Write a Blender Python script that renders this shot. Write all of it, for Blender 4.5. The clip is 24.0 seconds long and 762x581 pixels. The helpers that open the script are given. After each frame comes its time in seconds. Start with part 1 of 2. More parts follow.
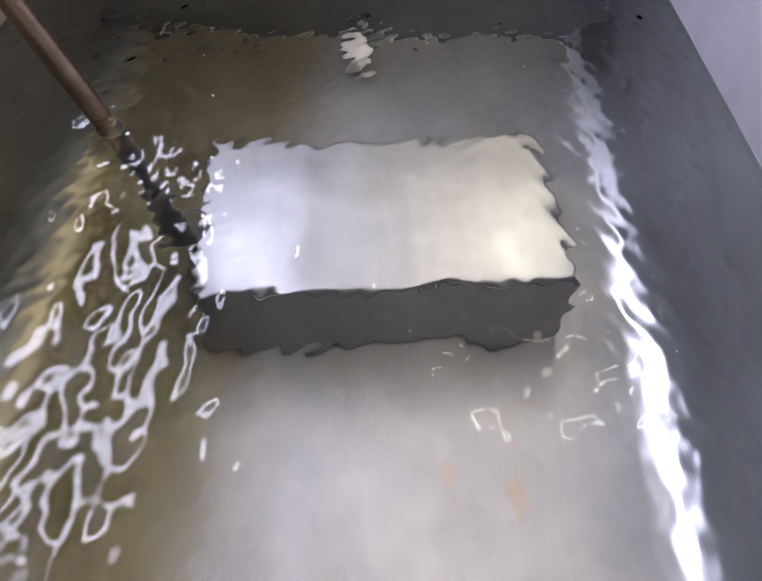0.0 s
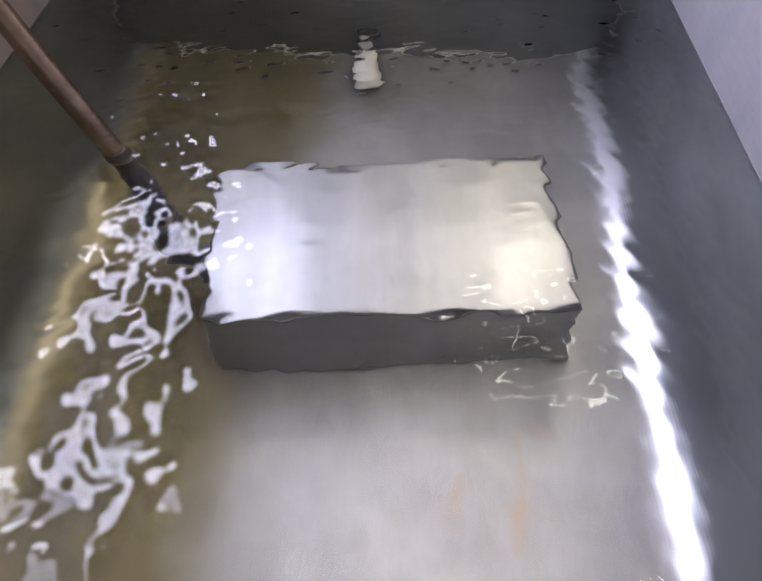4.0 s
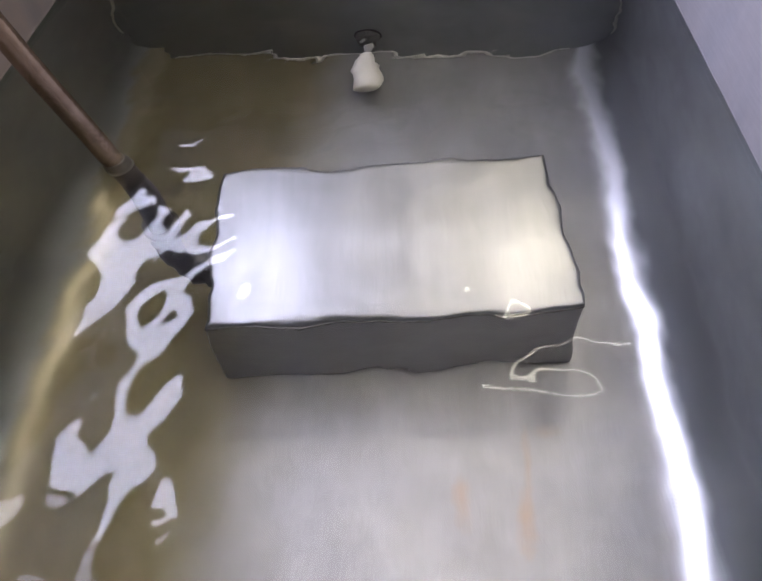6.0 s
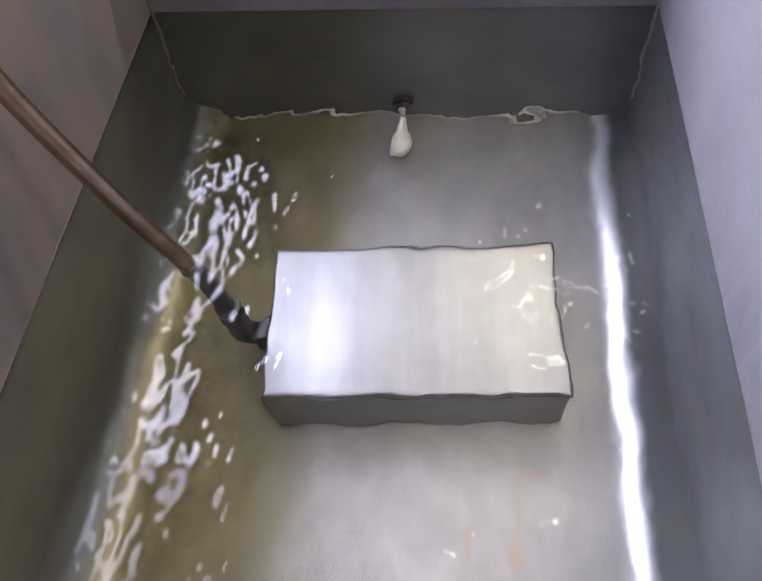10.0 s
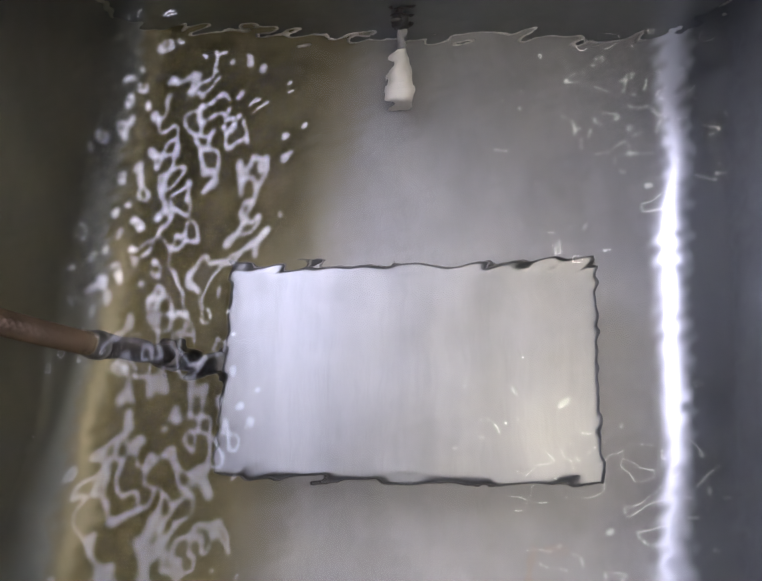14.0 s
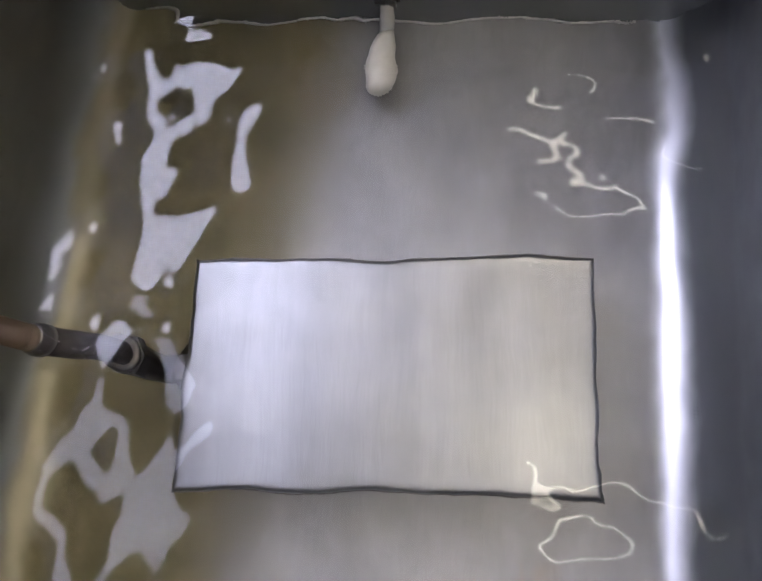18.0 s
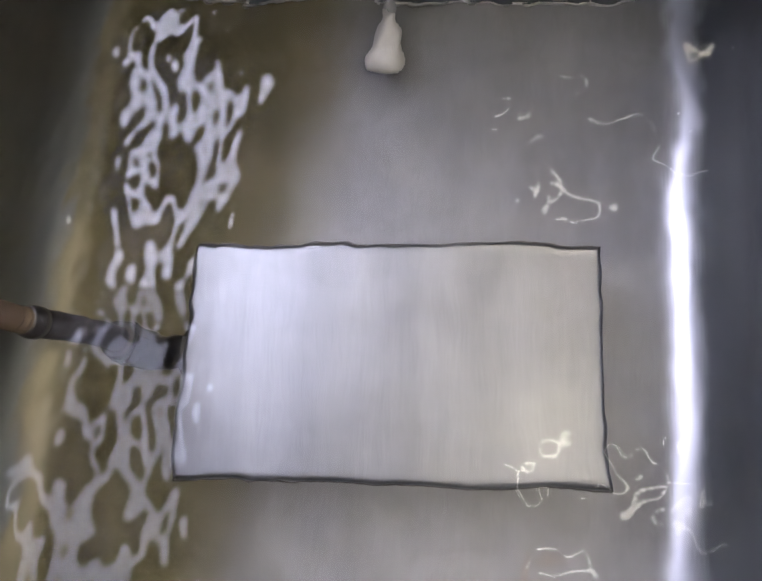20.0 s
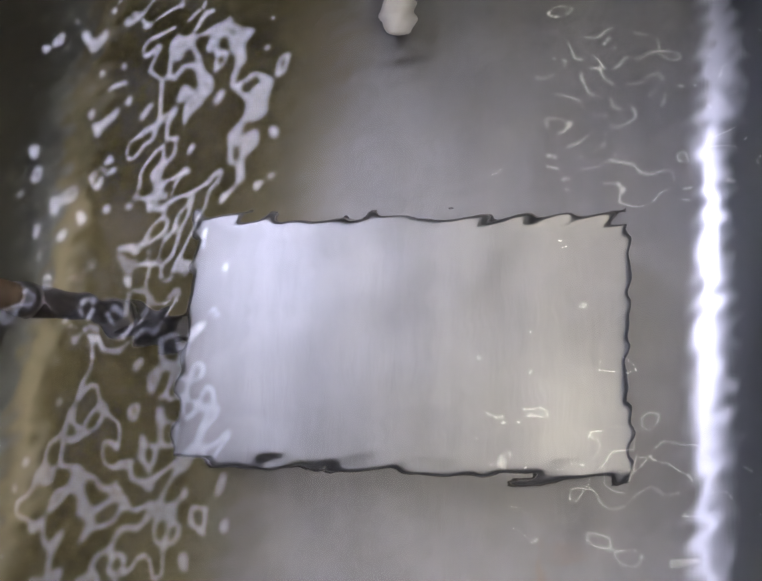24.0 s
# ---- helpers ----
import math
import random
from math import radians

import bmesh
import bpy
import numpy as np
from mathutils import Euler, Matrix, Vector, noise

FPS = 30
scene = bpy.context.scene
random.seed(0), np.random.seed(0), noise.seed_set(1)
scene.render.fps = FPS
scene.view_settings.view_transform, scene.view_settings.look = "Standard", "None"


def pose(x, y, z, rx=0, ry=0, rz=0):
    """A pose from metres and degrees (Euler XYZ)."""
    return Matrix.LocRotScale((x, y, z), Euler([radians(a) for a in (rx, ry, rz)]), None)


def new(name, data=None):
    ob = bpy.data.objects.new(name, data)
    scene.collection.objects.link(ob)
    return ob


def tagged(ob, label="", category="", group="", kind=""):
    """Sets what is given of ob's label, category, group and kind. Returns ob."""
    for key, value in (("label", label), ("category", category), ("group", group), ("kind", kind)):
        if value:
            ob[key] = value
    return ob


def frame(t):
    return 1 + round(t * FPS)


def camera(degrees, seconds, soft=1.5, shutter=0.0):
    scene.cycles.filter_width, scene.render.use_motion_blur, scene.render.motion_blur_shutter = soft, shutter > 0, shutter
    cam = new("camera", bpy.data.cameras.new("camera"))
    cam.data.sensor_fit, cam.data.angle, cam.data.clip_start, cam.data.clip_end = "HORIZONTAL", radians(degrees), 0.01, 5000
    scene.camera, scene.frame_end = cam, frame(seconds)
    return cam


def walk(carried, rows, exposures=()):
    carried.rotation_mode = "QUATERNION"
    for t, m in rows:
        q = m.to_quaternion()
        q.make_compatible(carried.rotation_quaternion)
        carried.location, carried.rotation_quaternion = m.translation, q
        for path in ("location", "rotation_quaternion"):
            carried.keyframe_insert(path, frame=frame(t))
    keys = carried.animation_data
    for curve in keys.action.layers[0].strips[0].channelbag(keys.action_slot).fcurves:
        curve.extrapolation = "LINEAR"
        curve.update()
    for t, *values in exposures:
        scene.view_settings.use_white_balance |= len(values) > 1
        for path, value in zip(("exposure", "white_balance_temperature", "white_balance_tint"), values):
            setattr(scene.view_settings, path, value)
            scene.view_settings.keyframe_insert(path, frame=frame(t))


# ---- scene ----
# ---- the camera and its way: seconds, x, y, z, tilt, lean, turn ----
cam = camera(58.9, 24.0, soft=1.7)
PATH = [
    (0, 0.0260, -0.4958, 0.6534, 40.87, -0.14, 1.24),
    (1, 0.0481, -0.4940, 0.6547, 40.81, 1.84, 1.56),
    (2, 0.0300, -0.4846, 0.6665, 40.16, 0.44, 1.33),
    (3, 0.0390, -0.4766, 0.6770, 40.04, 0.82, 2.11),
    (5.5, 0.0342, -0.4763, 0.6715, 40.66, 1.44, 1.83),
    (6, 0.0451, -0.4712, 0.6768, 40.06, 2.55, 1.79),
    (7, 0.0350, -0.4592, 0.7158, 37.05, 2.04, 1.73),
    (8, 0.0530, -0.4393, 0.7693, 35.29, 3.03, 2.46),
    (8.5, 0.0634, -0.4240, 0.8172, 33.72, 3.80, 2.85),
    (9, 0.0571, -0.4039, 0.8478, 32.76, 3.56, 3.68),
    (10, 0.0579, -0.3891, 0.8923, 31.50, 4.07, 4.43),
    (11, 0.0572, -0.3129, 0.9205, 27.53, 5.06, 5.85),
    (11.5, 0.0664, -0.2540, 0.9114, 25.58, 5.66, 6.92),
    (13.5, 0.0725, -0.0803, 0.8354, 14.24, 7.19, 5.07),
    (14, 0.0841, -0.0670, 0.7974, 13.87, 7.66, 5.00),
    (15, 0.0882, -0.0662, 0.7685, 14.76, 6.77, 4.87),
    (16, 0.0717, -0.0571, 0.7599, 14.32, 5.66, 4.93),
    (17, 0.0668, -0.0707, 0.7475, 15.59, 5.05, 4.84),
    (19.5, 0.0900, -0.0777, 0.7356, 15.31, 6.70, 5.16),
    (20, 0.0826, -0.0771, 0.7281, 14.92, 6.58, 5.52),
    (21, 0.0714, -0.0646, 0.7133, 13.68, 6.31, 5.07),
    (22, 0.0768, -0.0705, 0.7108, 13.95, 7.29, 5.56),
    (23, 0.0906, -0.0807, 0.7018, 14.60, 8.59, 6.22),
    (24, 0.0726, -0.0687, 0.6990, 12.80, 6.86, 5.93),
]
walk(cam, [(t, pose(x, y, z, rx, ry, rz)) for t, x, y, z, rx, ry, rz in PATH], exposures=[(0, 0.22), (3.5, 0.23), (7, 0.21), (11, 0.34), (13.5, 0.14), (17, 0.01), (24, -0.18)])

# ---- light: two cool ceiling panels in line, the front one dimmer, two warm tubes across ----
BACK_WATTS, FRONT_WATTS, TUBE_WATTS, WINDOW_WATTS = 67.0, 5.8, 9.6, 99.0
world = bpy.data.worlds.new("room_dark")
world.use_nodes = True
world.node_tree.nodes["Background"].inputs[0].default_value = (0.02, 0.02, 0.022, 1)
scene.world = world
CEIL = 2.5


def area_lamp(name, x, y, z, sx, sy, watts, colour):
    data = bpy.data.lights.new(name, "AREA")
    data.shape, data.size, data.size_y, data.energy, data.color = "RECTANGLE", sx, sy, watts, colour
    ob = new(name, data)
    ob.location = (x, y, z)
    return ob


area_lamp("panel_lamp", -1.22, 1.35, 2.40, 0.235, 1.8, BACK_WATTS, (0.740, 0.745, 1.0))
area_lamp("panel_lamp", -1.22, -0.38, 2.40, 0.235, 1.5, FRONT_WATTS, (0.740, 0.745, 1.0))
area_lamp("tube_lamp", 0.68, 1.25, 2.40, 0.62, 0.044, 1.25 * TUBE_WATTS, (1.0, 0.90, 0.73))
area_lamp("tube_lamp", 0.62, -0.10, 2.40, 0.62, 0.022, 0.62 * TUBE_WATTS, (1.0, 0.90, 0.73))

daylight = area_lamp("window_lamp", -2.62, 0.75, 1.55, 1.0, 1.6, WINDOW_WATTS, (0.68, 0.705, 1.0))
daylight.rotation_euler = (0, radians(-90), 0)

# ---- the plan, in metres ----
XL, XR, YB, YF = -0.3695, 0.3187, 0.4082, -0.64   # inner faces of the tank
LEVEL, RIM, BEND, THICK = 0.3085, 0.565, 0.070, 0.05
BOX = dict(x=0.0156, y=0.0077, turn=3.66, w=0.352, d=0.2013, h=0.1228)
GROUND = -0.32


# ---- materials ----
class Nodes:
    def __init__(self, name, mat=None):
        self.mat = mat or bpy.data.materials.new(name)
        self.mat.use_nodes = True
        self.tree = self.mat.node_tree
        self.bsdf = self.tree.nodes["Principled BSDF"]
        self.out = self.tree.nodes["Material Output"]

    def add(self, kind, **values):
        n = self.tree.nodes.new(kind)
        for key, value in values.items():
            n.inputs[key].default_value = value
        return n

    def link(self, a, b):
        self.tree.links.new(a, b)

    def coords(self, sx=1.0, sy=1.0, sz=1.0):
        c, m = self.add("ShaderNodeTexCoord"), self.add("ShaderNodeMapping")
        m.inputs["Scale"].default_value = (sx, sy, sz)
        self.link(c.outputs["Object"], m.inputs["Vector"])
        return m.outputs["Vector"]

    def noise(self, vector, scale, detail=4.0, rough=0.6):
        n = self.add("ShaderNodeTexNoise", Scale=scale, Detail=detail, Roughness=rough)
        self.link(vector, n.inputs["Vector"])
        return n.outputs["Fac"]

    def ramp(self, fac, stops):
        r = self.add("ShaderNodeValToRGB")
        el = r.color_ramp.elements
        while len(el) < len(stops):
            el.new(0.5)
        for e, (at, col) in zip(el, stops):
            e.position, e.color = at, (*col, 1) if len(col) == 3 else (col[0],) * 3 + (1,)
        self.link(fac, r.inputs["Fac"])
        return r.outputs["Color"]

    def mix(self, fac, a, b, kind="MIX"):
        m = self.tree.nodes.new("ShaderNodeMix")
        m.data_type, m.blend_type = "RGBA", kind
        for sock, v in ((m.inputs[0], fac), (m.inputs[6], a), (m.inputs[7], b)):
            if isinstance(v, (int, float)):
                sock.default_value = v
            elif isinstance(v, tuple):
                sock.default_value = (*v, 1)
            else:
                self.link(v, sock)
        return m.outputs[2]

    def bump(self, height, strength, distance):
        b = self.add("ShaderNodeBump", Strength=strength, Distance=distance)
        self.link(height, b.inputs["Height"])
        self.link(b.outputs["Normal"], self.bsdf.inputs["Normal"])

    def set(self, **values):
        for key, value in values.items():
            self.bsdf.inputs[key.replace("_", " ")].default_value = value
        return self.mat


def steel(name, base, rough, brush=(6, 180, 6), metal=1.0, tint=None, even=False):
    n = Nodes(name)
    fine = n.noise(n.coords(*brush), 6.0, 5.0)
    cloud = n.noise(n.coords(), 7.0, 5.0, 0.65)
    lo, hi = tuple(c * 0.80 for c in base), tuple(min(1, c * 1.1) for c in base)
    col = n.ramp(cloud, [(0.3, lo), (0.7, hi)])
    col = n.mix(0.18, col, n.ramp(fine, [(0.3, (0.35,)), (0.7, (1.0,))]), "MULTIPLY")
    if tint:
        col = tint(n, col)
    n.link(col, n.bsdf.inputs["Base Color"])
    if not even:
        r = n.ramp(n.noise(n.coords(), 18.0, 4.0), [(0.25, (max(0.275, rough - 0.07),)), (0.75, (rough + 0.07,))])
        n.link(r, n.bsdf.inputs["Roughness"])
    n.bump(fine, 0.10, 0.0006)
    return n.set(Metallic=metal)


def floor_stains(n, col):
    """A yellow-green film of old bath on one side and two rust runs."""
    c = n.add("ShaderNodeTexCoord")
    s = n.add("ShaderNodeSeparateXYZ")
    n.link(c.outputs["Object"], s.inputs["Vector"])
    wob = n.noise(n.coords(), 5.0, 3.0)
    a = n.add("ShaderNodeMath")
    a.operation, a.inputs[1].default_value = "MULTIPLY_ADD", 0.08
    n.link(wob, a.inputs[0])
    slant = n.add("ShaderNodeMath")
    slant.operation, slant.inputs[1].default_value = "MULTIPLY_ADD", -0.108
    n.link(s.outputs["Y"], slant.inputs[0])
    n.link(s.outputs["X"], slant.inputs[2])
    n.link(slant.outputs[0], a.inputs[2])
    film = n.add("ShaderNodeMapRange")
    film.interpolation_type = "SMOOTHSTEP"
    for key, v in (("From Min", -0.018), ("From Max", -0.125), ("To Min", 0.0), ("To Max", 1.0)):
        film.inputs[key].default_value = v
    n.link(a.outputs[0], film.inputs["Value"])
    old = n.ramp(n.noise(n.coords(1, 0.6, 1), 13.0, 5.0, 0.65), [(0.30, (0.128, 0.116, 0.056)), (0.52, (0.160, 0.138, 0.074)), (0.72, (0.205, 0.166, 0.100))])
    col = n.mix(film.outputs["Result"], col, old)
    col = n.mix(0.5, col, n.ramp(n.noise(n.coords(1, 0.35, 1), 21.0, 4.0, 0.6), [(0.32, (0.74, 0.73, 0.70)), (0.66, (1.0, 1.0, 1.0))]), "MULTIPLY")
    for x, y, sx, sy, amount in ((0.139, -0.245, 0.018, 0.060, 0.60), (0.085, -0.225, 0.022, 0.05, 0.5), (0.165, -0.152, 0.03, 0.018, 0.35), (0.144, -0.19, 0.009, 0.120, 0.35)):
        v = n.tree.nodes.new("ShaderNodeMapping")
        v.inputs["Location"].default_value = (-x / sx, -y / sy, 0)
        v.inputs["Scale"].default_value = (1 / sx, 1 / sy, 0.001)
        n.link(c.outputs["Object"], v.inputs["Vector"])
        ln = n.tree.nodes.new("ShaderNodeVectorMath")
        ln.operation = "LENGTH"
        n.link(v.outputs["Vector"], ln.inputs[0])
        add = n.add("ShaderNodeMath")
        add.operation, add.inputs[1].default_value = "MULTIPLY_ADD", 0.9
        n.link(n.noise(n.coords(), 45.0, 4.0), add.inputs[0])
        n.link(ln.outputs["Value"], add.inputs[2])
        r = n.ramp(add.outputs[0], [(0.35, (amount,)), (1.0, (0.0,))])
        col = n.mix(r, col, (0.27, 0.165, 0.085))
    return col


MAT_FLOOR = steel("stained_steel_floor", (0.277, 0.272, 0.269), 0.46, (120, 5, 5), metal=0.60, tint=floor_stains)


def bend_film_highlight(n, col):
    """The film of the floor runs up the bend; the right one has a painted highlight."""
    col = floor_stains(n, col)
    c, s = n.add("ShaderNodeTexCoord"), n.add("ShaderNodeSeparateXYZ")
    n.link(c.outputs["Object"], s.inputs["Vector"])
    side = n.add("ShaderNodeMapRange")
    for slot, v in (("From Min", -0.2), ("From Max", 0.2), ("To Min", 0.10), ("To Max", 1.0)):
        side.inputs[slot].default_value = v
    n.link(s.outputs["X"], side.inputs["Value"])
    # painted highlight: a pale strip low on the bend, wall colour above it
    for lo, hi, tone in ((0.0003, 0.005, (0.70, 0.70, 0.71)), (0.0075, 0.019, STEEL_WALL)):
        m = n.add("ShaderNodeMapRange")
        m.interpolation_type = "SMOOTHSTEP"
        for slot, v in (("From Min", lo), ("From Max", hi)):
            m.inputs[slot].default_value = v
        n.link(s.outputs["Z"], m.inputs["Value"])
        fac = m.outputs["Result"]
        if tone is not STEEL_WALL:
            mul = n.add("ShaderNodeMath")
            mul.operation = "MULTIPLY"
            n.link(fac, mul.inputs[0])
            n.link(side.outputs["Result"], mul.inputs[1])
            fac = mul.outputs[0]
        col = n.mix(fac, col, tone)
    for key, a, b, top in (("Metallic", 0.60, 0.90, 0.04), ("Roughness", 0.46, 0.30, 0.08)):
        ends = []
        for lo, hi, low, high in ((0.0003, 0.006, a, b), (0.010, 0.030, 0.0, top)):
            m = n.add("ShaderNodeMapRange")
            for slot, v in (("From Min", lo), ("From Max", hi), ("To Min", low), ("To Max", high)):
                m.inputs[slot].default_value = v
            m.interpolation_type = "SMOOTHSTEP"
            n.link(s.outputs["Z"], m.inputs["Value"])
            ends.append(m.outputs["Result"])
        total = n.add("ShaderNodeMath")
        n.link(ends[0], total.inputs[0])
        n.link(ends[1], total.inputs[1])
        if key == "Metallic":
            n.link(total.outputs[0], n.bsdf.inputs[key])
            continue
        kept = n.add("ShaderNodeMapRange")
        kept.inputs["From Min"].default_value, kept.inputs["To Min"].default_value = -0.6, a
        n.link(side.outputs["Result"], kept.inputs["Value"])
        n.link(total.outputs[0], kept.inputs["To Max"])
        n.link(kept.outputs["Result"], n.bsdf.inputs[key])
    return col


STEEL_WALL = (0.246, 0.256, 0.259)
MAT_BEND = steel("highlit_bend_steel", (0.277, 0.272, 0.269), 0.46, (120, 5, 5), metal=0.60, tint=bend_film_highlight, even=True)
MAT_WALL = steel("brushed_tank_steel", STEEL_WALL, 0.40, (5, 5, 140), metal=0.90)


def splash_film(n, col):
    """Brown dried splashes, thick on the wall beside the hose and thin elsewhere."""
    c, s = n.add("ShaderNodeTexCoord"), n.add("ShaderNodeSeparateXYZ")
    n.link(c.outputs["Object"], s.inputs["Vector"])
    side = n.add("ShaderNodeMapRange")
    for slot, v in (("From Min", -0.36), ("From Max", -0.30), ("To Min", 1.0), ("To Max", 0.25)):
        side.inputs[slot].default_value = v
    n.link(s.outputs["X"], side.inputs["Value"])
    blot = n.ramp(n.noise(n.coords(1, 1, 0.7), 11.0, 6.0, 0.62), [(0.36, (0.25,)), (0.66, (1.0,))])
    mul = n.add("ShaderNodeMath")
    mul.operation = "MULTIPLY"
    n.link(side.outputs["Result"], mul.inputs[0])
    n.link(blot, mul.inputs[1])
    col = n.mix(mul.outputs[0], col, (0.50, 0.415, 0.365))
    runs = n.ramp(n.noise(n.coords(38, 38, 1.5), 1.0, 4.0), [(0.55, (0.0,)), (0.72, (0.30,))])
    return n.mix(runs, col, (0.46, 0.43, 0.41))


MAT_DRY = steel("dried_film_on_steel", (0.37, 0.366, 0.385), 0.55, (5, 5, 90), metal=0.12, tint=splash_film)


def polish_bands(n, col):
    """Broad bands left by the polishing belt, which ran from front to back."""
    band = n.ramp(n.noise(n.coords(1, 0.05, 1), 19.0, 3.0), [(0.3, (0.80,)), (0.7, (1.0,))])
    return n.mix(1.0, col, band, "MULTIPLY")


MAT_BOX = steel("satin_steel", (0.326, 0.325, 0.325), 0.36, (140, 5, 5), tint=polish_bands)
MAT_SIDE = steel("satin_steel_side", (0.34, 0.335, 0.33), 0.38, (5, 5, 120))
MAT_WELD = steel("weld_steel", (0.66, 0.64, 0.60), 0.30, (40, 40, 40))
MAT_FITTING = steel("dulled_fitting_metal", (0.16, 0.15, 0.14), 0.38, (60, 60, 60))


def plain(name, a, b, rough, scale=20.0, metal=0.0, relief=0.1, depth=0.002):
    n = Nodes(name)
    f = n.noise(n.coords(), scale, 6.0)
    n.link(n.ramp(f, [(0.3, a), (0.7, b)]), n.bsdf.inputs["Base Color"])
    n.bump(n.noise(n.coords(), scale * 9, 3.0), relief, depth)
    return n.set(Roughness=rough, Metallic=metal)


MAT_HOSE = plain("brown_braid", (0.30, 0.210, 0.138), (0.48, 0.360, 0.248), 0.27, 60, 0.85, 0.15, 0.0004)
MAT_SLEEVE = plain("black_rubber", (0.012, 0.010, 0.010), (0.030, 0.025, 0.024), 0.55, 50)
MAT_SLEEVE.node_tree.nodes["Principled BSDF"].inputs["Specular IOR Level"].default_value = 0.2
MAT_FLOAT = plain("ivory_plastic", (0.50, 0.475, 0.425), (0.62, 0.595, 0.545), 0.42, 40)
MAT_STEM = plain("grey_plastic", (0.20, 0.195, 0.185), (0.30, 0.29, 0.28), 0.5, 40)
MAT_SCALE = plain("limescale", (0.62, 0.60, 0.56), (0.80, 0.79, 0.76), 0.8, 90, 0, 0.4, 0.001)
MAT_CEIL = plain("grey_plaster", (0.42, 0.415, 0.41), (0.49, 0.485, 0.48), 0.85, 4)
MAT_ROOM = plain("beige_plaster", (0.40, 0.355, 0.32), (0.48, 0.43, 0.39), 0.85, 4)
MAT_GROUND = plain("concrete", (0.20, 0.195, 0.185), (0.29, 0.28, 0.265), 0.8, 6)
MAT_SHELL = plain("painted_shell", (0.22, 0.25, 0.28), (0.26, 0.29, 0.32), 0.5, 9)
MAT_LAMP = plain("white_lamp_housing", (0.74, 0.74, 0.73), (0.80, 0.80, 0.79), 0.5, 12)


def water_material(name, kind):
    mat = bpy.data.materials.new(name)
    mat.use_nodes = True
    tree = mat.node_tree
    tree.nodes.remove(tree.nodes["Principled BSDF"])
    n = tree.nodes.new(kind)
    n.inputs["IOR"].default_value = 1.333
    n.inputs["Roughness"].default_value = 0.0
    n.inputs["Color"].default_value = (0.995, 0.997, 1.0, 1)
    tree.links.new(n.outputs["BSDF"], tree.nodes["Material Output"].inputs["Surface"])
    return mat



def water_surface(name):
    """Clear water with its reflections boosted above those of bare water."""
    mat = water_material(name, "ShaderNodeBsdfRefraction")
    tree = mat.node_tree
    clear = tree.nodes["Refraction BSDF"]
    gloss, mix, edge = (tree.nodes.new(k) for k in ("ShaderNodeBsdfGlossy", "ShaderNodeMixShader", "ShaderNodeFresnel"))
    edge.inputs["IOR"].default_value = 1.43
    gloss.inputs["Roughness"].default_value = 0.0
    gloss.inputs["Color"].default_value = (1, 1, 1, 1)
    tree.links.new(edge.outputs[0], mix.inputs[0])
    tree.links.new(clear.outputs[0], mix.inputs[1])
    tree.links.new(gloss.outputs[0], mix.inputs[2])
    tree.links.new(mix.outputs[0], tree.nodes["Material Output"].inputs["Surface"])
    return mat


MAT_WATER = water_surface("clear_water")
MAT_FILM = water_material("clear_water_film", "ShaderNodeBsdfRefraction")
MAT_FILM.node_tree.nodes["Refraction BSDF"].inputs["IOR"].default_value = 1.9


# ---- small builders ----
def empty(name, label, category, group="", kind="", at=Matrix()):
    ob = new(name)
    ob.matrix_basis = at
    ob.empty_display_size = 0.05
    return tagged(ob, label, category, group, kind)


def part(name, bm, material, parent=None, label="", smooth=False, at=None):
    mesh = bpy.data.meshes.new(name)
    bm.to_mesh(mesh)
    bm.free()
    if smooth:
        for f in mesh.polygons:
            f.use_smooth = True
    mesh.materials.append(material)
    ob = new(name, mesh)
    if at is not None:
        ob.matrix_basis = at
    if parent is not None:
        ob.parent = parent
    if label:
        ob["label"] = label
    return ob


def block(x0, x1, y0, y1, z0, z1, bevel=0.0, segments=2, bm=None):
    bm = bm or bmesh.new()
    m = Matrix.LocRotScale(((x0 + x1) / 2, (y0 + y1) / 2, (z0 + z1) / 2), None, (x1 - x0, y1 - y0, z1 - z0))
    made = bmesh.ops.create_cube(bm, size=1, matrix=m)
    if bevel:
        edges = list({e for v in made["verts"] for e in v.link_edges})
        bmesh.ops.bevel(bm, geom=edges, offset=bevel, segments=segments, profile=0.5, affect="EDGES")
    return bm


def sheet(nx, ny, place):
    """A grid of nx by ny cells; place(u, v) gives each corner, u and v from 0 to 1."""
    bm = bmesh.new()
    rows = [[bm.verts.new(place(i / nx, j / ny)) for i in range(nx + 1)] for j in range(ny + 1)]
    for j in range(ny):
        for i in range(nx):
            bm.faces.new((rows[j][i], rows[j][i + 1], rows[j + 1][i + 1], rows[j + 1][i]))
    return bm


def lathe(profile, steps=28, axis="Z"):
    """Turns (radius, height) pairs round z."""
    bm = bmesh.new()
    rings = [[bm.verts.new((r * math.cos(a), r * math.sin(a), z)) for a in (2 * math.pi * k / steps for k in range(steps))] for r, z in profile]
    for lower, upper in zip(rings, rings[1:]):
        for k in range(steps):
            bm.faces.new((lower[k], lower[(k + 1) % steps], upper[(k + 1) % steps], upper[k]))
    bm.faces.new(rings[0][::-1])
    bm.faces.new(rings[-1])
    return bm


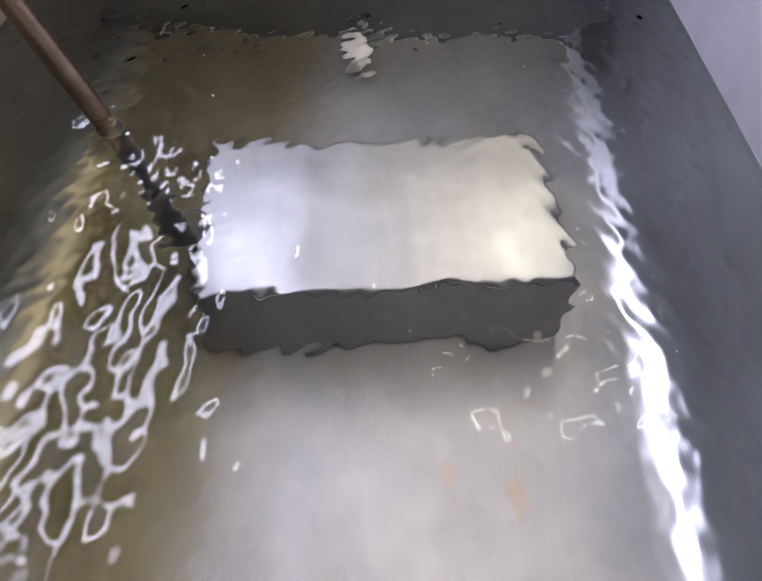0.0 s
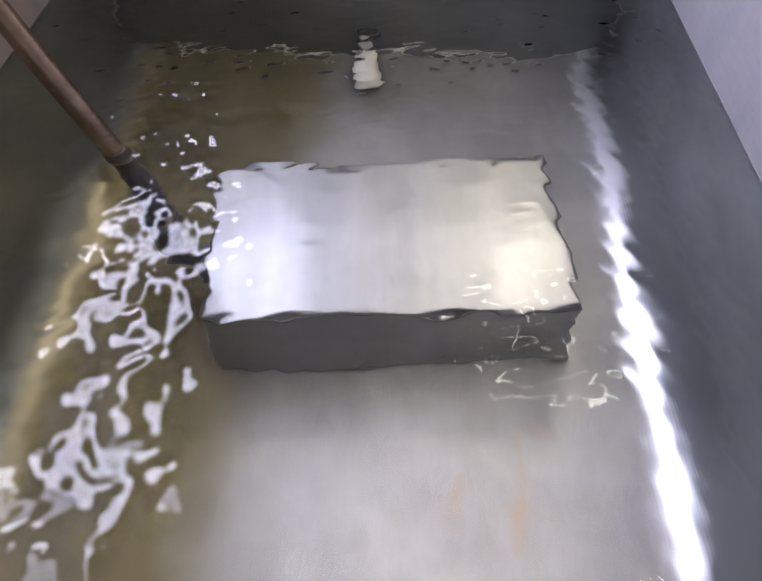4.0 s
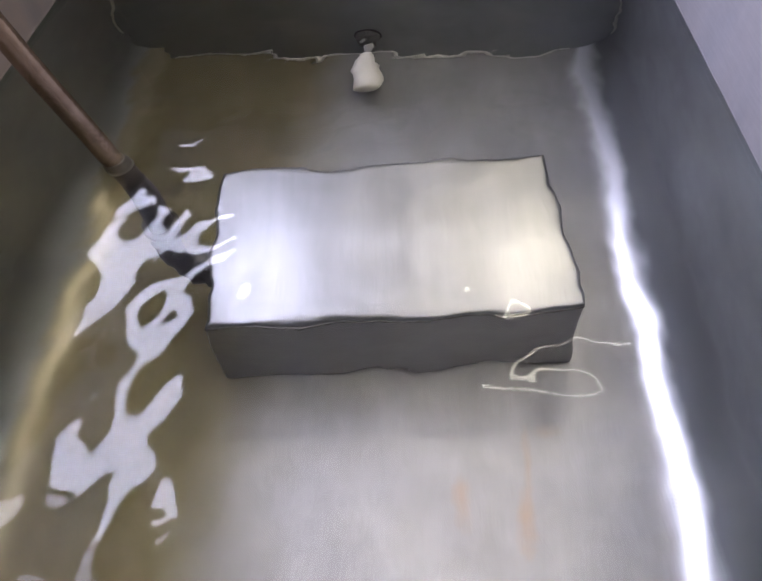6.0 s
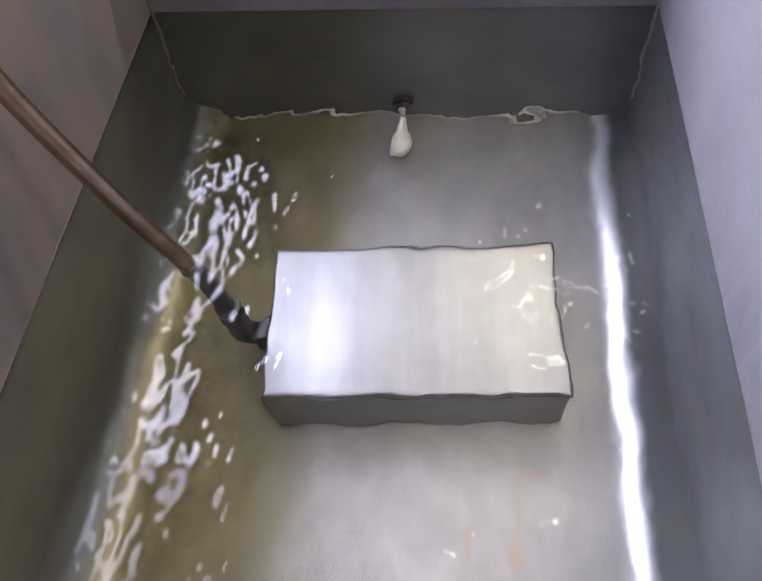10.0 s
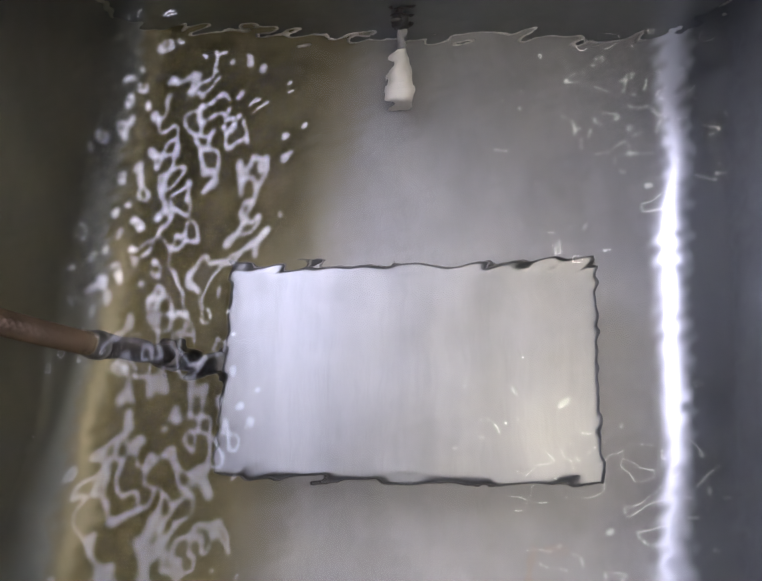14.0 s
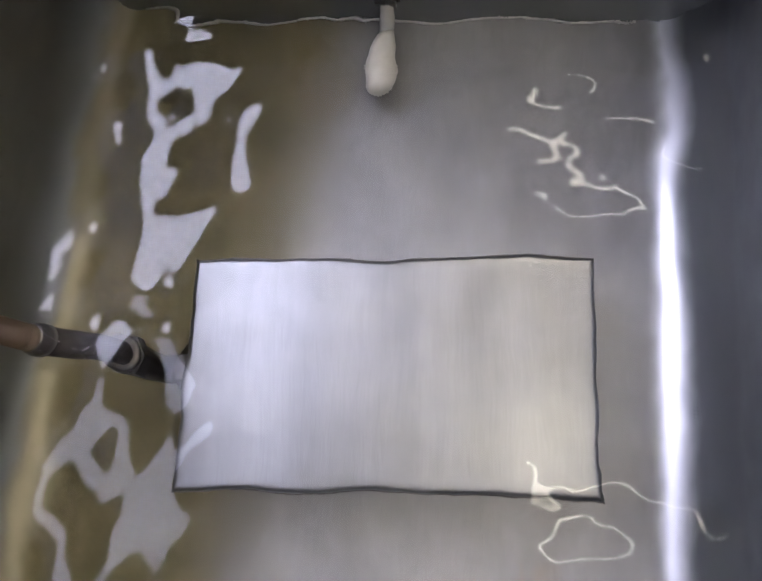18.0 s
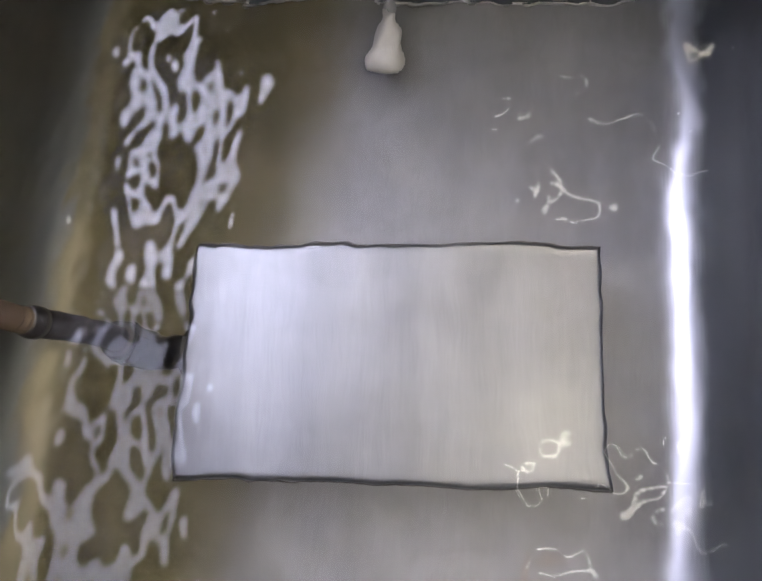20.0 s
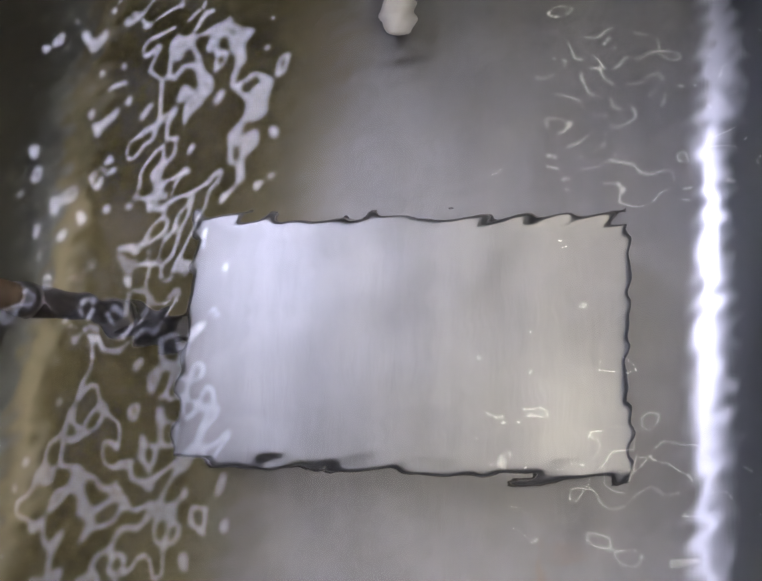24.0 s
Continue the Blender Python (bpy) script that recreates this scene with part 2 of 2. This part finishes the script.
def curve_points(knots, steps):
    """A smooth line through the knots."""
    pts = [Vector(k) for k in knots]
    pts = [pts[0] * 2 - pts[1]] + pts + [pts[-1] * 2 - pts[-2]]
    out = []
    for i in range(1, len(pts) - 2):
        a, b, c, d = pts[i - 1:i + 3]
        for k in range(steps):
            t = k / steps
            out.append(0.5 * (2 * b + (c - a) * t + (2 * a - 5 * b + 4 * c - d) * t * t + (3 * b - a - 3 * c + d) * t ** 3))
    return out + [pts[-2]]


def tube(points, radius, around=20, relief=None):
    """A tube along the points; relief(s, angle) adds to its radius."""
    bm = bmesh.new()
    rings, s, side = [], 0.0, Vector((0, 1, 0))
    for i, p in enumerate(points):
        way = (points[min(i + 1, len(points) - 1)] - points[max(i - 1, 0)]).normalized()
        side = (side - way * side.dot(way)).normalized()
        up = way.cross(side)
        if i:
            s += (p - points[i - 1]).length
        ring = []
        for k in range(around):
            a = 2 * math.pi * k / around
            r = radius + (relief(s, a) if relief else 0)
            ring.append(bm.verts.new(p + (side * math.cos(a) + up * math.sin(a)) * r))
        rings.append(ring)
    for lower, upper in zip(rings, rings[1:]):
        for k in range(around):
            bm.faces.new((lower[k], lower[(k + 1) % around], upper[(k + 1) % around], upper[k]))
    bm.faces.new(rings[0][::-1])
    bm.faces.new(rings[-1])
    return bm


def along(a, b):
    """The pose at a whose z axis points to b."""
    way = Vector(b) - Vector(a)
    return Matrix.Translation(a) @ way.to_track_quat("Z", "Y").to_matrix().to_4x4()


# ---- the room that closes the place ----
RX0, RX1, RY0, RY1 = -2.6, 2.4, -2.6, 3.0


def build_room():
    tagged(part("floor", block(RX0, RX1, RY0, RY1, GROUND - 0.1, GROUND), MAT_GROUND), "worn grey concrete workshop floor", "floor", kind="structure")
    tagged(part("ceiling", block(RX0, RX1, RY0, RY1, CEIL, CEIL + 0.1), MAT_CEIL), "plain grey plastered ceiling above the tank", "ceiling", kind="structure")
    bm = block(RX0 - 0.1, RX0, RY0, -0.05, GROUND - 0.1, CEIL + 0.1)
    for b in ((1.55, RY1, GROUND - 0.1, CEIL + 0.1), (-0.05, 1.55, GROUND - 0.1, 1.05), (-0.05, 1.55, 2.05, CEIL + 0.1)):
        block(RX0 - 0.1, RX0, *b, bm=bm)
    tagged(part("wall_west", bm, MAT_ROOM), "beige plastered wall with a window opening", "wall", kind="structure")
    window = empty("window_1", "plain white window in the beige workshop wall", "window", kind="structure", at=pose(RX0 - 0.05, 0.75, 1.55))
    for b in ((-0.80, -0.76, -0.5, 0.5), (0.76, 0.80, -0.5, 0.5), (-0.76, 0.76, -0.5, -0.46), (-0.76, 0.76, 0.46, 0.5), (-0.02, 0.02, -0.46, 0.46)):
        part("window_frame", block(-0.045, -0.005, *b, 0.003), MAT_LAMP, window)
    for name, b in (("wall_east", (RX1, RX1 + 0.1, RY0, RY1)),
                    ("wall_south", (RX0 - 0.1, RX1 + 0.1, RY0 - 0.1, RY0)), ("wall_north", (RX0 - 0.1, RX1 + 0.1, RY1, RY1 + 0.1))):
        tagged(part(name, block(*b, GROUND - 0.1, CEIL + 0.1), MAT_ROOM), "plain beige plastered workshop wall", "wall", kind="structure")
    for x, y, sx, sy, label in ((-1.22, 1.35, 0.28, 1.84, "long cool white ceiling panel light, switched on"),
                                (-1.22, -0.38, 0.28, 1.54, "dim cool white ceiling panel light, switched on"),
                                (0.68, 1.25, 0.68, 0.09, "slim warm white tube light under the ceiling, switched on"),
                                (0.62, -0.10, 0.68, 0.09, "slim warm white tube light under the ceiling, switched on")):
        lamp = empty("ceiling_light", label, "lamp", at=pose(x, y, CEIL))
        part("housing", block(-sx / 2, sx / 2, -sy / 2, sy / 2, -0.085, 0.0, 0.006), MAT_LAMP, lamp)
        for e in (-1, 1):
            part("end_cap", block(*sorted((e * sx / 2, e * (sx / 2 + 0.012))), -sy / 2, sy / 2, -0.105, 0.0, 0.003), MAT_LAMP, lamp)


# ---- the tank ----
def dent(x, y, s=1.0):
    """Sheet metal is never flat: a height of up to half a millimetre."""
    return s * 0.0011 * noise.noise(Vector((x * 5.5, y * 5.5, 0.3))) + s * 0.0003 * noise.noise(Vector((x * 21, y * 21, 4.0)))


def build_tank():
    tank = empty("cleaning_tank", "deep stainless steel cleaning tank filled with water, stained floor", "tank")
    bm = sheet(70, 100, lambda u, v: (XL - THICK + u * (XR - XL + 2 * THICK), YF - THICK + v * (YB - YF + 2 * THICK), 0))
    for v in bm.verts:
        v.co.z = dent(v.co.x, v.co.y) * max(0.0, min(1.0, (min(v.co.x - XL, XR - v.co.x) - BEND) / 0.05))
    part("bottom_panel", bm, MAT_FLOOR, tank, "matt steel floor with an olive film and rust runs", smooth=True)
    part("underside", block(XL - THICK, XR + THICK, YF - THICK, YB + THICK, -0.06, -0.01), MAT_SHELL, tank)
    # rounded bends between floor and sides
    for sign, x in ((1, XL), (-1, XR)):
        def arc(u, v, sign=sign, x=x):
            a = u * math.pi / 2
            y = YF + v * (YB - YF)
            r = BEND + 0.0016 * math.sin(2 * a) * noise.noise(Vector((sign * 3.0, y * 4.0, 0)))
            return (x + sign * (BEND - r * math.cos(a)) , y, BEND - r * math.sin(a) + 0.0003)
        bm = sheet(24, 60, arc)
        if sign < 0:
            bmesh.ops.reverse_faces(bm, faces=bm.faces)
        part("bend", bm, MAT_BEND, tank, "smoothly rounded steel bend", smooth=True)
    for name, x0, x1, y0, y1 in (("side_panel", XL - THICK, XL, YF - THICK, YB + THICK), ("side_panel", XR, XR + THICK, YF - THICK, YB + THICK),
                                 ("back_panel", XL, XR, YB, YB + THICK), ("front_panel", XL, XR, YF - THICK, YF)):
        part(name, block(x0, x1, y0, y1, BEND if name == "side_panel" else -0.005, LEVEL + 0.005), MAT_WALL, tank, "dark wet brushed steel")
        part(name, block(x0, x1, y0, y1, LEVEL + 0.005, RIM), MAT_DRY, tank, "dry steel with a pale dried film")
    # rolled rim
    for x0, x1, y0, y1 in ((XL - THICK - 0.03, XL + 0.003, YF - 0.08, YB + 0.08), (XR - 0.003, XR + THICK + 0.03, YF - 0.08, YB + 0.08),
                           (XL + 0.003, XR - 0.003, YB - 0.003, YB + 0.08), (XL + 0.003, XR - 0.003, YF - 0.08, YF + 0.003)):
        part("rim", block(x0, x1, y0, y1, RIM, RIM + 0.02, 0.006, 3), MAT_WALL, tank)
    # outer shell down to the floor
    part("skirt", block(XL - THICK - 0.012, XR + THICK + 0.012, YF - THICK - 0.012, YB + THICK + 0.012, GROUND, -0.06), MAT_SHELL, tank, "blue-grey painted base")
    # weld beads in the corners
    def bead(a, b, r):
        a, b = Vector(a), Vector(b)
        count = int((b - a).length / 0.003)
        pts = [a.lerp(b, k / count) for k in range(count + 1)]
        return tube(pts, r, 8, lambda s, t: r * 0.28 * math.sin(s * 1400) + r * 0.4 * noise.noise(Vector((s * 90, t, r))))
    for x in (XL + 0.0012, XR - 0.0012):
        part("weld_bead", bead((x, YB - 0.0012, BEND * 0.4), (x, YB - 0.0012, RIM), 0.0022), MAT_WELD, tank, "thin bright corner weld", smooth=True)
    part("weld_bead", bead((XL + BEND, YB - 0.002, 0.003), (XR - BEND, YB - 0.0015, 0.002), 0.0017), MAT_WELD, tank, "thin bright corner weld", smooth=True)
    # dried line just above the water
    def line(a, b, push):
        a, b, push = Vector(a), Vector(b), Vector(push)
        def place(u, v):
            p = a.lerp(b, u)
            w = 0.0003 + 0.0032 * noise.noise(Vector((u * 7, 1.0, 0)))
            z = 0.0012 * noise.noise(Vector((u * 25, 5.0, 0)))
            return p + push + Vector((0, 0, z + (v - 0.5) * max(w, 0.0002)))
        return sheet(300, 2, place)
    z = LEVEL + 0.0075
    part("limescale_line", line((XR, YF, z), (XR, YB, z), (-0.0008, 0, 0)), MAT_SCALE, tank, "pale dried waterline")
    part("limescale_line", line((XL, YB, z), (XL, YF, z), (0.0008, 0, 0)), MAT_SCALE, tank, "pale dried waterline")
    return tank


# ---- the transducer box ----
def hex_nut(radius, length, bevel=0.0008):
    bm = bmesh.new()
    made = bmesh.ops.create_cone(bm, cap_ends=True, segments=6, radius1=radius, radius2=radius, depth=length, matrix=Matrix.Translation((0, 0, length / 2)))
    bmesh.ops.bevel(bm, geom=list({e for v in made["verts"] for e in v.link_edges}), offset=bevel, segments=2, affect="EDGES")
    return bm


def build_box():
    w, d, h = BOX["w"], BOX["d"], BOX["h"]
    box = empty("transducer_box", "satin stainless steel transducer box lying under water", "box",
                at=pose(BOX["x"], BOX["y"], 0.002, 0, 0, BOX["turn"]))
    part("housing", block(-w / 2, w / 2, -d / 2, d / 2, 0.0, h - 0.0035, 0.003, 3), MAT_SIDE, box, smooth=False)
    # lid: a thick sheet with rounded edges, a faint bow and a sag towards the cable end
    e = 0.0045
    def lid(u, v):
        x, y = (u - 0.5) * w, (v - 0.5) * d
        edge = min(w / 2 - abs(x), d / 2 - abs(y))
        drop = 0.0 if edge > e else e - math.sqrt(max(0.0, e * e - (e - edge) ** 2))
        bow = 0.0009 * math.cos(math.pi * (u - 0.5)) * math.cos(math.pi * (v - 0.5)) + 0.35 * dent(x + 3, y)
        k = min(1.0, max(0.0, (x + 0.130) / 0.070))
        sag = 0.0009 * (1 - k * k * (3 - 2 * k))
        return (x, y, h - drop + bow - sag)
    def spread(t, n, size):
        k = t * n
        inner = [0, e * 0.12 / size, e * 0.3 / size, e * 0.6 / size, e / size]
        if k < 4:
            return inner[int(k)]
        if k > n - 4:
            return 1 - inner[int(round(n - k))]
        return e / size + (k - 4) / (n - 8) * (1 - 2 * e / size)
    bm = sheet(68, 48, lambda u, v: lid(spread(round(u * 68) / 68, 68, w), spread(round(v * 48) / 48, 48, d)))
    part("lid", bm, MAT_BOX, box, "bright brushed lid with rounded edges", smooth=True)
    # weld seam under the lid
    for a, b in (((-1, -1), (1, -1)), ((1, -1), (1, 1)), ((1, 1), (-1, 1)), ((-1, 1), (-1, -1))):
        pa, pb = Vector((a[0] * w / 2, a[1] * d / 2, h - 0.0052)), Vector((b[0] * w / 2, b[1] * d / 2, h - 0.0052))
        n = int((pb - pa).length / 0.003)
        part("seam", tube([pa.lerp(pb, k / n) for k in range(n + 1)], 0.0011, 6, lambda s, t: 0.0003 * math.sin(s * 1500)), MAT_FITTING, box, "dark seam under the lid", smooth=True)
    # cable gland on the end face, with an elbow that turns up
    y, z, x = 0.008, 0.058, -w / 2
    turn = pose(x, y, z, 0, -90, 0)
    part("flange", lathe([(0.030, 0.0), (0.030, 0.003), (0.027, 0.005), (0.015, 0.0055)]), MAT_FITTING, box, "dull round flange", at=turn)
    part("gland_nut", hex_nut(0.023, 0.013), MAT_FITTING, box, "dull hexagonal nut", at=pose(x - 0.0055, y, z, 0, -90, 0))
    bend = [Vector((x - 0.016, y, z)), Vector((x - 0.028, y, z + 0.001)), Vector((x - 0.038, y, z + 0.009)), Vector((x - 0.043, y, z + 0.022)), Vector((x - 0.0445, y, z + 0.045)), Vector((x - 0.0455, y, z + 0.076))]
    part("elbow", tube(curve_points(bend, 6), 0.0150, 24), MAT_FITTING, box, "dark pipe elbow", smooth=True)
    part("elbow_nut", hex_nut(0.0185, 0.020), MAT_FITTING, box, "dull hexagonal nut", at=along((x - 0.0455, y, z + 0.074), (x - 0.049, y, z + 0.13)))
    part("lock_ring", lathe([(0.0130, 0), (0.0160, 0.001), (0.0160, 0.007), (0.0130, 0.008)]), MAT_FITTING, box, "dull steel ring", smooth=True,
         at=along((x - 0.0468, y, z + 0.0935), (x - 0.050, y, z + 0.15)))
    return box


def build_hose():
    m = pose(BOX["x"], BOX["y"], 0.002, 0, 0, BOX["turn"])
    start = m @ Vector((-BOX["w"] / 2 - 0.0470, 0.008, 0.160))
    hose = empty("flexible_hose", "brown braided flexible hose rising out of the water over the rim", "hose", at=Matrix.Translation(start))
    knots = [start, start + Vector((-0.0035, -0.0015, 0.040)), (-0.2150, -0.0035, 0.252), (-0.2266, -0.0059, 0.310), (-0.2619, -0.0012, 0.400), (-0.3077, 0.0166, 0.500),
             (-0.3560, 0.0440, 0.593), (-0.4000, 0.0590, 0.656), (-0.4500, 0.0680, 0.690), (-0.510, 0.076, 0.672), (-0.56, 0.085, 0.57), (-0.585, 0.09, 0.36), (-0.60, 0.10, 0.0), (-0.63, 0.11, GROUND + 0.03)]
    pts = [p - start for p in curve_points([Vector(k) for k in knots], 110)]
    length, cut = 0.0, 0
    for i in range(1, len(pts)):
        length += (pts[i] - pts[i - 1]).length
        if length < 0.130:
            cut = i
    part("braid", tube(pts[cut - 2:], 0.0097, 60, lambda s, a: 0.00011 * max(math.sin(s * 1050 + 10 * a), math.sin(s * 1050 - 10 * a))), MAT_HOSE, hose, smooth=True)
    part("sleeve", tube(pts[:cut], 0.0106, 24), MAT_SLEEVE, hose, "black rubber sleeve under water", smooth=True)
    p, q = pts[cut], pts[cut + 12]
    part("ferrule", lathe([(0.0106, -0.008), (0.0120, -0.007), (0.0120, 0.002), (0.0112, 0.003), (0.0110, 0.008), (0.0100, 0.010)]), MAT_FITTING, hose, "dull crimped ferrule", smooth=True, at=along(p, q))
    return hose


# ---- the level sensor on the back wall ----
def build_sensor():
    root, tip = Vector((-0.0214, YB, 0.053)), Vector((-0.0214, 0.309, 0.036))
    s = empty("level_sensor", "ivory plastic drop-shaped level sensor on a thin wall stem", "sensor", at=along(root, tip))
    n = (tip - root).length
    part("stem", lathe([(0.0062, 0.0), (0.0062, n * 0.24), (0.0072, n * 0.42)], 24), MAT_STEM, s, "short grey stem", smooth=True)
    prof = [(0.0076, n * 0.37), (0.0098, n * 0.44), (0.0128, n * 0.54), (0.0156, n * 0.66), (0.0177, n * 0.76), (0.0187, n * 0.84), (0.0180, n * 0.91), (0.0160, n * 0.97), (0.0125, n * 1.01), (0.0070, n * 1.035)]
    part("float", lathe(prof, 32), MAT_FLOAT, s, "swollen ivory end", smooth=True)
    part("wall_nut", hex_nut(0.0115, 0.009), MAT_FITTING, s, "dull metal nut", at=pose(0, 0, 0.003))
    part("gasket", lathe([(0.0145, 0.0), (0.0145, 0.003), (0.012, 0.004)], 28), MAT_SLEEVE, s, "black rubber gasket", smooth=True)
    return s


# ---- water: a waved surface between two films of fine ripples, each film in two skins ----
SKINS = (0.0036, 0.0028, -0.0028, -0.0036)


def ripples(seed, count, shortest, longest, slope):
    rng = np.random.RandomState(seed)
    lam = np.exp(rng.uniform(math.log(shortest), math.log(longest), count))
    ang = rng.uniform(0, 2 * math.pi, count)
    k = 2 * math.pi / lam
    return k * np.cos(ang), k * np.sin(ang), rng.uniform(0, 2 * math.pi, count), slope * math.sqrt(2 / count) / k


def water_sheet(name, parent, z, cell, waves, material, flip=False, label=""):
    margin = 0.030
    x = np.arange(XL - margin, XR + margin, cell)
    y = np.arange(YF - margin, YB + margin, cell)
    gx, gy = np.meshgrid(x, y)
    height = np.zeros_like(gx)
    for kx, ky, ph, amp in zip(*waves):
        height += amp * np.cos(kx * gx + ky * gy + ph)
    verts = np.stack([gx, gy, height], -1).reshape(-1, 3)
    nx, ny = len(x), len(y)
    i = (np.arange(ny - 1)[:, None] * nx + np.arange(nx - 1)[None, :]).reshape(-1)
    faces = np.stack([i, i + 1, i + nx + 1, i + nx], -1)
    if flip:
        faces = faces[:, ::-1]
    mesh = bpy.data.meshes.new(name)
    mesh.from_pydata(verts.tolist(), [], faces.tolist())
    mesh.polygons.foreach_set("use_smooth", [True] * len(mesh.polygons))
    mesh.materials.append(material)
    ob = new(name, mesh)
    ob.location.z = z
    ob.parent = parent
    ob.visible_shadow = False
    if label:
        ob["label"] = label
    return ob


def build_water():
    water = empty("water", "clear rippling water filling the steel tank", "water", kind="structure", at=pose(0, 0, LEVEL))
    fine = ripples(5, 70, 0.011, 0.036, 0.037)
    swell = tuple(np.concatenate(p) for p in zip(ripples(11, 64, 0.036, 0.14, 0.042), ripples(23, 40, 0.012, 0.028, 0.008)))
    surface = water_sheet("surface", water, 0.0, 0.003, swell, MAT_WATER)
    skins = [water_sheet("ripple_skin", water, z, 0.0021, fine, MAT_FILM, k % 2 == 1) for k, z in enumerate(SKINS)]
    for skin, size in zip(skins, (1.0, 1.0005, 1.0095, 1.0100)):
        skin.scale = (size, size, 1.0)
    return water, surface, skins


# how rough the water is, from 0 to 1, by seconds
CHOP = [(0, 0.48), (3.5, 0.48), (4.6, 0.30), (5.5, 0.04), (6.2, 0.01), (8.2, 0.01), (9.0, 0.13), (10.0, 0.25), (11.0, 0.38), (11.6, 0.65), (12.3, 0.95), (14.0, 0.95), (14.8, 0.65),
        (15.5, 0.42), (16.3, 0.12), (17.2, 0.02), (19.4, 0.06), (20.2, 0.28), (21.0, 0.55), (21.8, 0.75), (23.0, 0.90), (24.0, 0.95)]


def motions():
    rows = {ob: [] for ob in (surface, *skins)}
    for k in range(0, 241):
        t = k / 10
        c = float(np.interp(t, [a for a, _ in CHOP], [b for _, b in CHOP]))
        sx, sy = 0.013 * math.sin(0.83 * t + 0.4) + 0.006 * math.sin(2.9 * t), 0.015 * math.cos(0.71 * t) + 0.005 * math.sin(3.3 * t + 1)
        rows[surface].append((t, pose(sx, sy, 0.0006 * math.sin(5 * t), 0, 0, 0.6 * math.sin(0.5 * t))))
        a = 1.9 * t
        fx, fy = 0.012 * math.sin(5.1 * t) + 0.004 * math.sin(13.0 * t), 0.012 * math.cos(4.3 * t + 1) + 0.004 * math.sin(11.0 * t)
        dx, dy = 0.0070 * c * math.cos(a), 0.0070 * c * math.sin(a)
        lag = float(np.interp(t, (8.5, 13.5), (0.0044, 0.0008)))
        for ob, z, e, late in zip(skins, SKINS, (1, -1, -0.76, 0.76), (0.0, 0.055, 1.0, 1.05)):
            rows[ob].append((t, pose(fx + e * dx - 0.0006 * late, fy + e * dy + lag * late, z)))
    for ob, r in rows.items():
        walk(ob, r)


build_room()
build_tank()
build_box()
build_hose()
build_sensor()
water, surface, skins = build_water()
motions()
